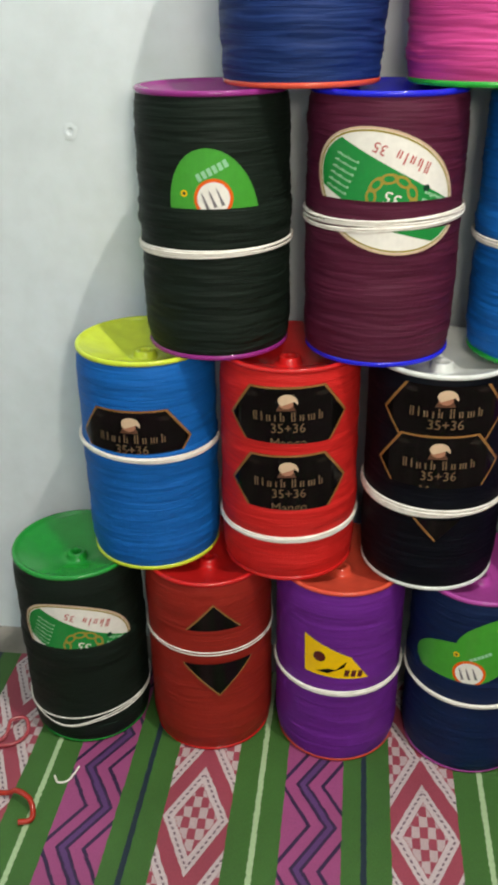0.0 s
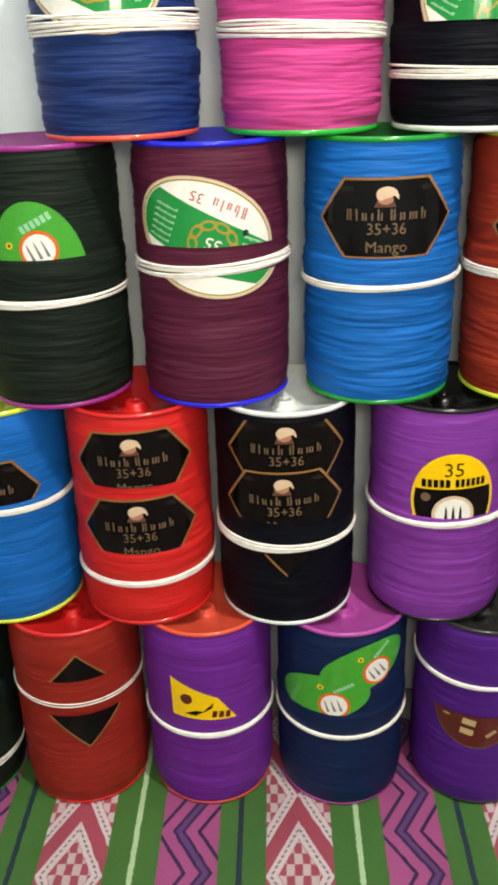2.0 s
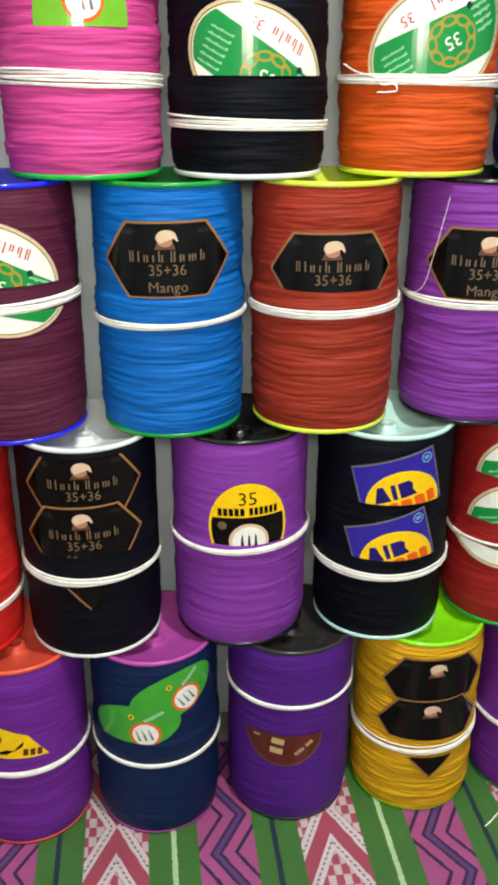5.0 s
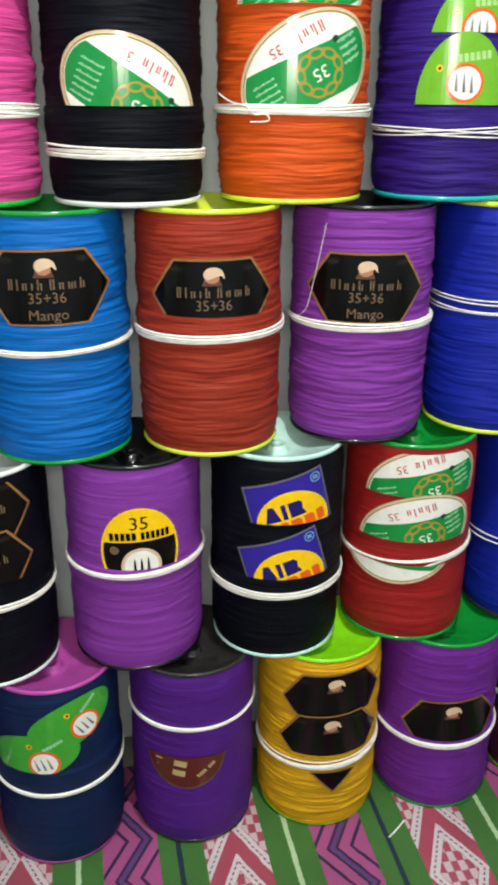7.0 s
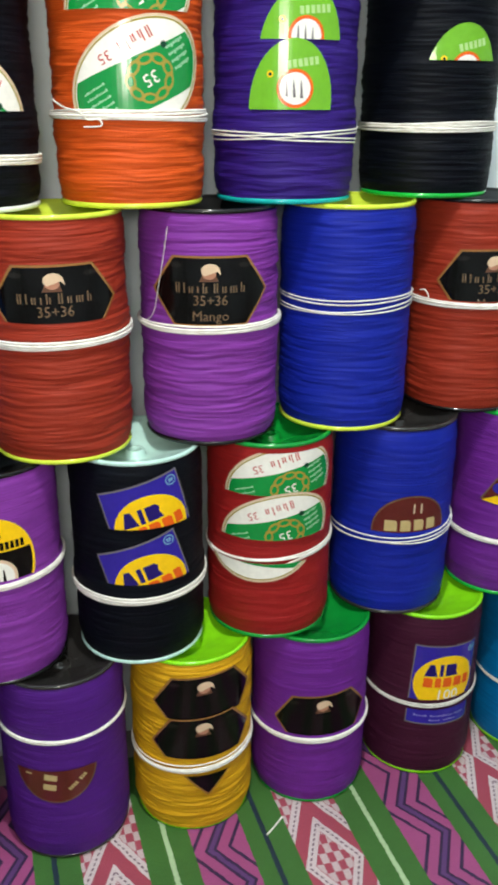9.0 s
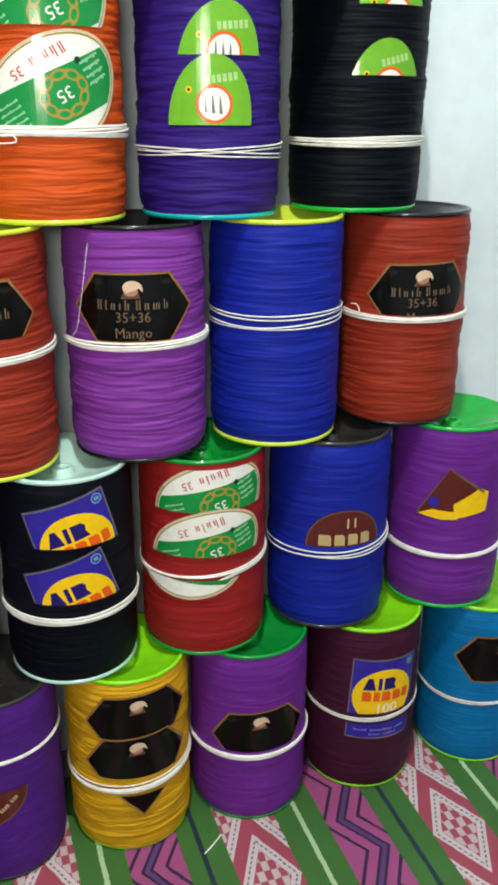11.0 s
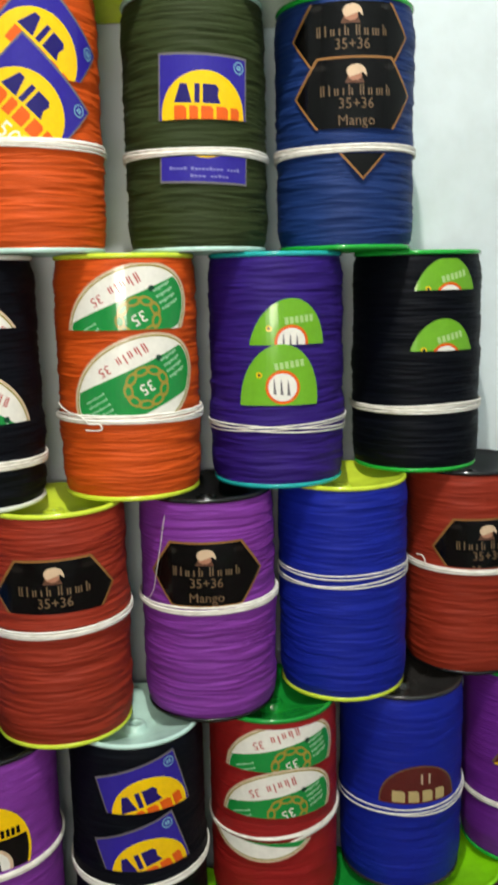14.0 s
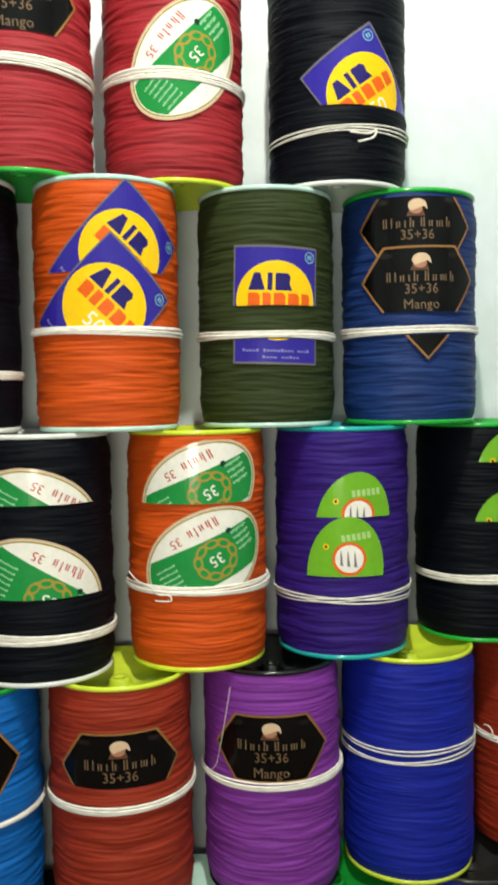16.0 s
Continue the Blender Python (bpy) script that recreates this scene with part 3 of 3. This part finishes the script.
def spool(x, y, row, thread, cap, cords, labels=(), coarse=0.3, spin=0.0):
    """A wound spool: Empty > thread, two flanges, cords, labels.
    cords: (height, strands, spread, tilt, loop or None); labels: (design, variant, angle, height, turn, low, high)."""
    seed = round((x + 2) * 1000) + row * 17
    ob = new("thread_spool")
    short = {"hex": "black six-sided label", "chain": "white oval label", "mango": "green rounded label", "card": "blue card label", "escort": "yellow-topped label", "brown": "brown oval label", "yellow": "torn yellow label"}
    text = f"{thread} thread spool with {cap} flanges and " + (short[labels[0][0]] if labels else "white cord")
    tagged(ob, text, "thread spool", "stacked thread spools")
    cuts = [l[5] for l in labels if l[5] > 0.06]
    belts = [(min(cuts) - 0.030, min(cuts))] if cuts and not any(l[6] < 0.15 for l in labels) else []
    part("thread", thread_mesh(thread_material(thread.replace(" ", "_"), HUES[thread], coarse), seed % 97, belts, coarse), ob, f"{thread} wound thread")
    part("top_flange", flange_mesh(cap.replace(" ", "_"), CAPS[cap], True), ob, f"{cap} plastic flange")
    part("bottom_flange", flange_mesh(cap.replace(" ", "_"), CAPS[cap], False, 0.972 if row == 0 else 0.99), ob, f"{cap} plastic flange")
    for k, (z, strands, spread, tilt, loop) in enumerate(cords):
        part("cord", cord_mesh(z, strands, spread, abs(tilt), 1.57 if tilt > 0 else -1.57, seed + k, belts, coarse, loop), ob, "white cotton cord")
    for design, variant, angle, z, turn, low, high in labels:
        made, base = [], None
        for name, ink, polys, layer in DESIGNS[design](variant):
            over = 6 * len([1 for l in labels if l[0] == design and l[3] > z])
            flat = bent(polys, angle, z, turn, low, high, layer + over, coarse)
            if flat is None:
                continue
            ink_mat = print_ink(ink, INK[ink])
            if base is None:
                base = part(name, mesh_of(name, *flat, ink_mat), ob, LABEL_WORDS[design])
            elif name in ("lettering", "name", "second_name", "small_print", "number_print", "seal", "chain_ring"):
                tagged(part(name, mesh_of(name, *flat, ink_mat), base), kind="stuff")
            else:
                for piece in islands(*flat):
                    part(name, mesh_of(name, *piece, ink_mat), base)
    ob.matrix_world = pose(x, y, row * TALL, 0, 0, spin)
    return ob


def spline(points):
    """Points along a smooth curve through the given ones."""
    path, n = [], len(points)
    for k in range(n - 1):
        p0, p1, p2, p3 = (Vector(points[min(max(k + d, 0), n - 1)]) for d in (-1, 0, 1, 2))
        for j in range(8):
            f = j / 8
            path.append(0.5 * (2 * p1 + (p2 - p0) * f + (2 * p0 - 5 * p1 + 4 * p2 - p3) * f * f + (3 * p1 - p0 - 3 * p2 + p3) * f ** 3))
    return path


def loose_end(ob, points, coarse, radius=0.0007):
    """A stray end of cord lying on the winding, through (angle, height) points."""
    verts, faces, uvs, path = [], [], [], []
    for q in spline([(radians(a) * RADIUS, z, 0) for a, z in points]):
        r, a = RADIUS + 0.9 * relief(coarse) + 0.0028, q.x / RADIUS
        path.append((r * math.sin(a), -r * math.cos(a), q.y))
    tube(path, radius, verts, faces, uvs, closed=False)
    part("cord_end", mesh_of("cord_end", verts, faces, cotton(), uvs, smooth=True), ob, "loose end of white cord")


T = 0.2085
# bottom row
spool(-0.5611, -0.0179, 0, "dark green", "green", [(0.036, 3, 0.004, 0.003, (-10, 0.008))], [("chain", "", 12, 0.140, -22, 0.131, T)], 0.1)
spool(-0.4237, -0.0146, 0, "brick red", "red", [(0.134, 2, 0.003, 0.0, None)], [("hex", "tip", 13, 0.137, 90, 0.162, T), ("hex", "tip", 16, 0.136, 90, 0.0, 0.121)], 0.1)
spool(-0.2881, -0.0154, 0, "purple", "coral", [(0.096, 4, 0.0035, 0.0, None)], [("yellow", "scrap", 3, 0.138, 0, 0.0, T)], 0.1)
spool(-0.1511, -0.0167, 0, "navy", "orchid", [(0.094, 4, 0.004, 0.0, None)], [("mango", "lying", 16, 0.176, 23, 0.145, T), ("mango", "lying", -20, 0.142, 9, 0.122, T)], 0.1)
spool(-0.0095, -0.0161, 0, "deep purple", "charcoal", [(0.152, 4, 0.003, 0.0, None)], [("brown", "tab", -14, 0.119, 0, 0.0, 0.117)], 0.1)
spool(0.1291, -0.0181, 0, "mustard", "lime", [(0.084, 4, 0.004, 0.003, None), (0.093, 1, 0.003, 0.004, None)], [("hex", "head", 0, 0.170, 3, 0.149, T), ("hex", "head", -2, 0.120, 3, 0.100, T), ("hex", "tip", 0, 0.108, 90, 0.0, 0.078)], 1.0)
spool(0.2671, -0.0187, 0, "purple", "green", [(0.090, 4, 0.0035, 0.0, None)], [("hex", "head", -6, 0.117, 4, 0.096, T)], 0.1)
spool(0.4101, -0.0151, 0, "dark plum", "lime", [(0.101, 3, 0.003, 0.0, None)], [("card", "100", -3, 0.126, -3, 0.108, T), ("card", "100", -3, 0.126, -3, 0.0, 0.094)], 0.1)
spool(0.5607, -0.0203, 0, "teal blue", "lime", [(0.090, 3, 0.003, 0.0, None)], [("hex", "head", -4, 0.150, 0, 0.0, T)], 0.1)
# second row
spool(-0.4782, 0.0014, 1, "blue", "yellow-green", [(0.123, 4, 0.004, -0.002, None)], [("hex", "", -2, 0.141, 0, 0.129, T)], 0.3)
spool(-0.3427, -0.0025, 1, "bright red", "red", [(0.048, 4, 0.004, 0.002, None)], [("hex", "", 3, 0.171, 2, 0.148, T), ("hex", "", 4, 0.106, 2, 0.081, T)], 0.3)
spool(-0.2059, -0.0047, 1, "black", "white", [(0.086, 4, 0.005, 0.0, None)], [("hex", "edge", 0, 0.114, 90, 0.0, 0.080), ("hex", "", 0, 0.181, 1, 0.150, T), ("hex", "", -2, 0.132, 2, 0.112, T)], 0.2)
spool(-0.0611, -0.0026, 1, "violet", "black", [(0.108, 4, 0.0035, 0.002, None)], [("escort", "", 1, 0.131, 2, 0.114, T)], 0.3)
spool(0.0801, -0.0077, 1, "black", "pale aqua", [(0.074, 5, 0.006, 0.0, None)], [("card", "", 4, 0.145, 17, 0.150, T), ("card", "", 2, 0.084, 19, 0.092, T)], 0.2)
spool(0.2204, -0.0034, 1, "crimson", "green", [(0.094, 4, 0.004, 0.004, (-33, 0.018))], [("chain", "", -8, 0.172, 18, 0.164, T), ("chain", "", -12, 0.122, 18, 0.116, T), ("chain", "", -30, 0.112, 0, 0.0, 0.090)], 0.3)
spool(0.3648, 0.0010, 1, "indigo blue", "charcoal", [(0.093, 3, 0.007, 0.003, None)], [("brown", "", -7, 0.103, 0, 0.101, T)], 0.2)
spool(0.5100, -0.0038, 1, "purple", "grass green", [(0.068, 4, 0.0035, 0.0, None)], [("yellow", "flash", -26, 0.139, 0, 0.0, T)], 0.2)
# third row
spool(-0.4094, 0.0095, 2, "dark green", "magenta", [(0.093, 4, 0.004, 0.002, None)], [("mango", "dark", 9, 0.125, 13, 0.130, T)], 0.6)
spool(-0.2662, 0.0071, 2, "plum", "blue", [(0.120, 6, 0.007, 0.003, None)], [("chain", "", -1, 0.147, -22, 0.138, T), ("chain", "", 5, 0.140, -10, 0.0, 0.116)], 0.5)
spool(-0.1226, 0.0085, 2, "blue", "green", [(0.102, 4, 0.004, 0.002, None)], [("hex", "", -3, 0.157, 1, 0.124, T)], 0.9)
spool(0.0155, 0.0028, 2, "rust", "yellow-green", [(0.110, 5, 0.005, 0.002, None)], [("hex", "", -5, 0.147, 1, 0.129, T)], 0.9)
violet_spool = spool(0.1608, 0.0082, 2, "violet", "black", [(0.112, 4, 0.004, 0.0, None)], [("hex", "", -14, 0.147, 0, 0.115, T)], 0.9)
spool(0.3009, 0.0075, 2, "indigo blue", "yellow-green", [(0.129, 2, 0.003, 0.002, None), (0.120, 2, 0.003, 0.003, None)], [], 0.5)
rust_spool = spool(0.4495, 0.0217, 2, "rust", "black", [(0.114, 4, 0.004, 0.0, None)], [("hex", "", -10, 0.139, 2, 0.118, T)], 0.6)
# fourth row
spool(-0.3369, 0.0172, 3, "navy blue", "coral", [(0.083, 7, 0.011, 0.0, None)], [("chain", "", -10, 0.120, -20, 0.064, T)], 0.9)
spool(-0.1895, 0.0204, 3, "pink", "grass green", [(0.074, 6, 0.008, -0.001, None)], [("mango", "", 6, 0.115, 0, 0.110, T)], 0.9)
spool(-0.0526, 0.0151, 3, "black", "white", [(0.041, 5, 0.006, -0.001, None)], [("chain", "", 2, 0.142, -27, 0.157, T), ("chain", "", 1, 0.083, -27, 0.077, T)], 0.7)
orange_spool = spool(0.0930, 0.0206, 3, "orange", "yellow-green", [(0.074, 5, 0.006, 0.0, None)], [("chain", "", -6, 0.162, 28, 0.152, T), ("chain", "", -2, 0.102, 29, 0.077, T)], 0.9)
spool(0.2375, 0.0205, 3, "indigo", "turquoise", [(0.0585, 2, 0.003, 0.0035, None), (0.0555, 2, 0.003, -0.0035, None)], [("mango", "", -8, 0.124, -9, 0.134, T), ("mango", "", -15, 0.083, -6, 0.079, T)], 0.8)
spool(0.3932, 0.0362, 3, "black", "grass green", [(0.064, 5, 0.006, 0.0, None)], [("mango", "", 2, 0.158, 0, 0.179, T), ("mango", "", -1, 0.100, 0, 0.121, T)], 0.7)
# fifth row
spool(-0.130, 0.018, 4, "black", "white", [(0.050, 4, 0.005, 0.0, None)], [], 0.6)
spool(0.0124, 0.0136, 4, "orange", "pale aqua", [(0.087, 5, 0.006, 0.0, None)], [("card", "50", 6, 0.149, -43, 0.136, 0.2125), ("card", "50", -8, 0.104, -45, 0.090, T)], 0.9)
spool(0.1652, 0.0286, 4, "olive green", "pale aqua", [(0.084, 4, 0.005, -0.001, None)], [("card", "", -5, 0.110, -2, 0.110, T), ("card", "", -4, 0.110, -2, 0.0, 0.080)], 0.9)
spool(0.3072, 0.0172, 4, "navy blue", "grass green", [(0.088, 5, 0.006, 0.001, None)], [("hex", "", -15, 0.182, 1, 0.150, T), ("hex", "", -12, 0.133, 1, 0.104, T), ("hex", "tip", -7, 0.117, 90, 0.0, 0.083)], 0.9)
# sixth row
spool(-0.0613, 0.0208, 5, "red", "grass green", [(0.091, 5, 0.006, -0.003, None)], [("hex", "", 0, 0.143, 0, 0.114, T)], 0.9)
spool(0.0800, 0.0366, 5, "red", "yellow-green", [(0.093, 5, 0.006, -0.002, None)], [("chain", "", 3, 0.107, 50, 0.0, T)], 0.9)
black_spool = spool(0.2359, 0.0206, 5, "black", "white", [(0.048, 3, 0.005, 0.002, None)], [("card", "50", 8, 0.077, 36, 0.070, T)], 0.7)

loose_end(violet_spool, [(-46, 0.202), (-50, 0.179), (-56, 0.149), (-64, 0.122), (-84, 0.110)], 0.9, 0.00032)
loose_end(orange_spool, [(-77, 0.086), (-61, 0.080), (-47, 0.077), (-40, 0.071), (-31, 0.071), (-30, 0.066), (-44, 0.065)], 0.9)
loose_end(rust_spool, [(-76, 0.124), (-70, 0.125), (-66, 0.120), (-67, 0.115)], 0.6)
loose_end(black_spool, [(-8, 0.045), (6, 0.044), (13, 0.048), (10, 0.041), (-3, 0.036)], 0.7, 0.0010)

# ---- odds and ends on the mat ----


def ground_loop(name, points, radius, material, label, category):
    """A soft strip lying on the mat, through (x, y, z) points."""
    path = spline(points)
    verts, faces, uvs = [], [], []
    tube(path, radius, verts, faces, uvs, sides=8, closed=False, lift=(0, 0, 1))
    return tagged(new(name, mesh_of(name, verts, faces, material, uvs, smooth=True)), label, category)


ground_loop("plastic_strap", [(-0.70, -0.150, 0.0035), (-0.62, -0.157, 0.0035), (-0.600, -0.160, 0.012), (-0.582, -0.170, 0.012), (-0.577, -0.184, 0.0035), (-0.590, -0.190, 0.0035)], 0.0028,
            plastic("strap_red", (176, 46, 30)), "curled orange-red plastic strap lying on the mat", "strap")
ground_loop("plastic_wire", [(-0.70, -0.095, 0.0025), (-0.646, -0.089, 0.0025), (-0.640, -0.066, 0.010), (-0.626, -0.060, 0.008), (-0.620, -0.076, 0.0025), (-0.630, -0.092, 0.0025), (-0.66, -0.10, 0.0025), (-0.70, -0.115, 0.0025)], 0.0022,
            plastic("wire_rose", (170, 70, 78)), "rose-coloured plastic wire curled on the mat", "wire")
ground_loop("cord_scrap", [(-0.572, -0.128, 0.0012), (-0.566, -0.136, 0.0012), (-0.556, -0.132, 0.0012), (-0.550, -0.112, 0.0012)], 0.0011, cotton(), "short scrap of white cord on the mat", "cord scrap")
ground_loop("cord_scrap", [(0.188, -0.109, 0.0009), (0.199, -0.101, 0.0009), (0.213, -0.089, 0.0009)], 0.0009, cotton(), "short straight scrap of white cord on the mat", "cord scrap")


def plaster_chip():
    """A small chipped hole in the plaster: a raised ragged lip round a sunk middle."""
    verts, faces, steps = [], [], 14
    for r, y in ((0.007, -0.0002), (0.004, -0.0008), (0.0026, -0.0006), (0.0018, 0.0008)):
        for k in range(steps):
            a = 2 * math.pi * k / steps
            rr = r * (1 + 0.35 * noise.noise((math.cos(a) * 2, math.sin(a) * 2, r * 300)))
            verts.append((rr * math.cos(a), y, rr * 1.2 * math.sin(a)))
    for j in range(3):
        for k in range(steps):
            faces.append((j * steps + k, j * steps + (k + 1) % steps, (j + 1) * steps + (k + 1) % steps, (j + 1) * steps + k))
    faces.append(tuple(range(3 * steps, 4 * steps)))
    ob = new("trim", mesh_of("trim", verts, faces, WALL, smooth=True))
    ob.matrix_world = pose(-0.563, WALL_Y - 0.0005, 0.602)
    return tagged(ob, "small chipped spot in the painted plaster", "wall", kind="structure")


plaster_chip()
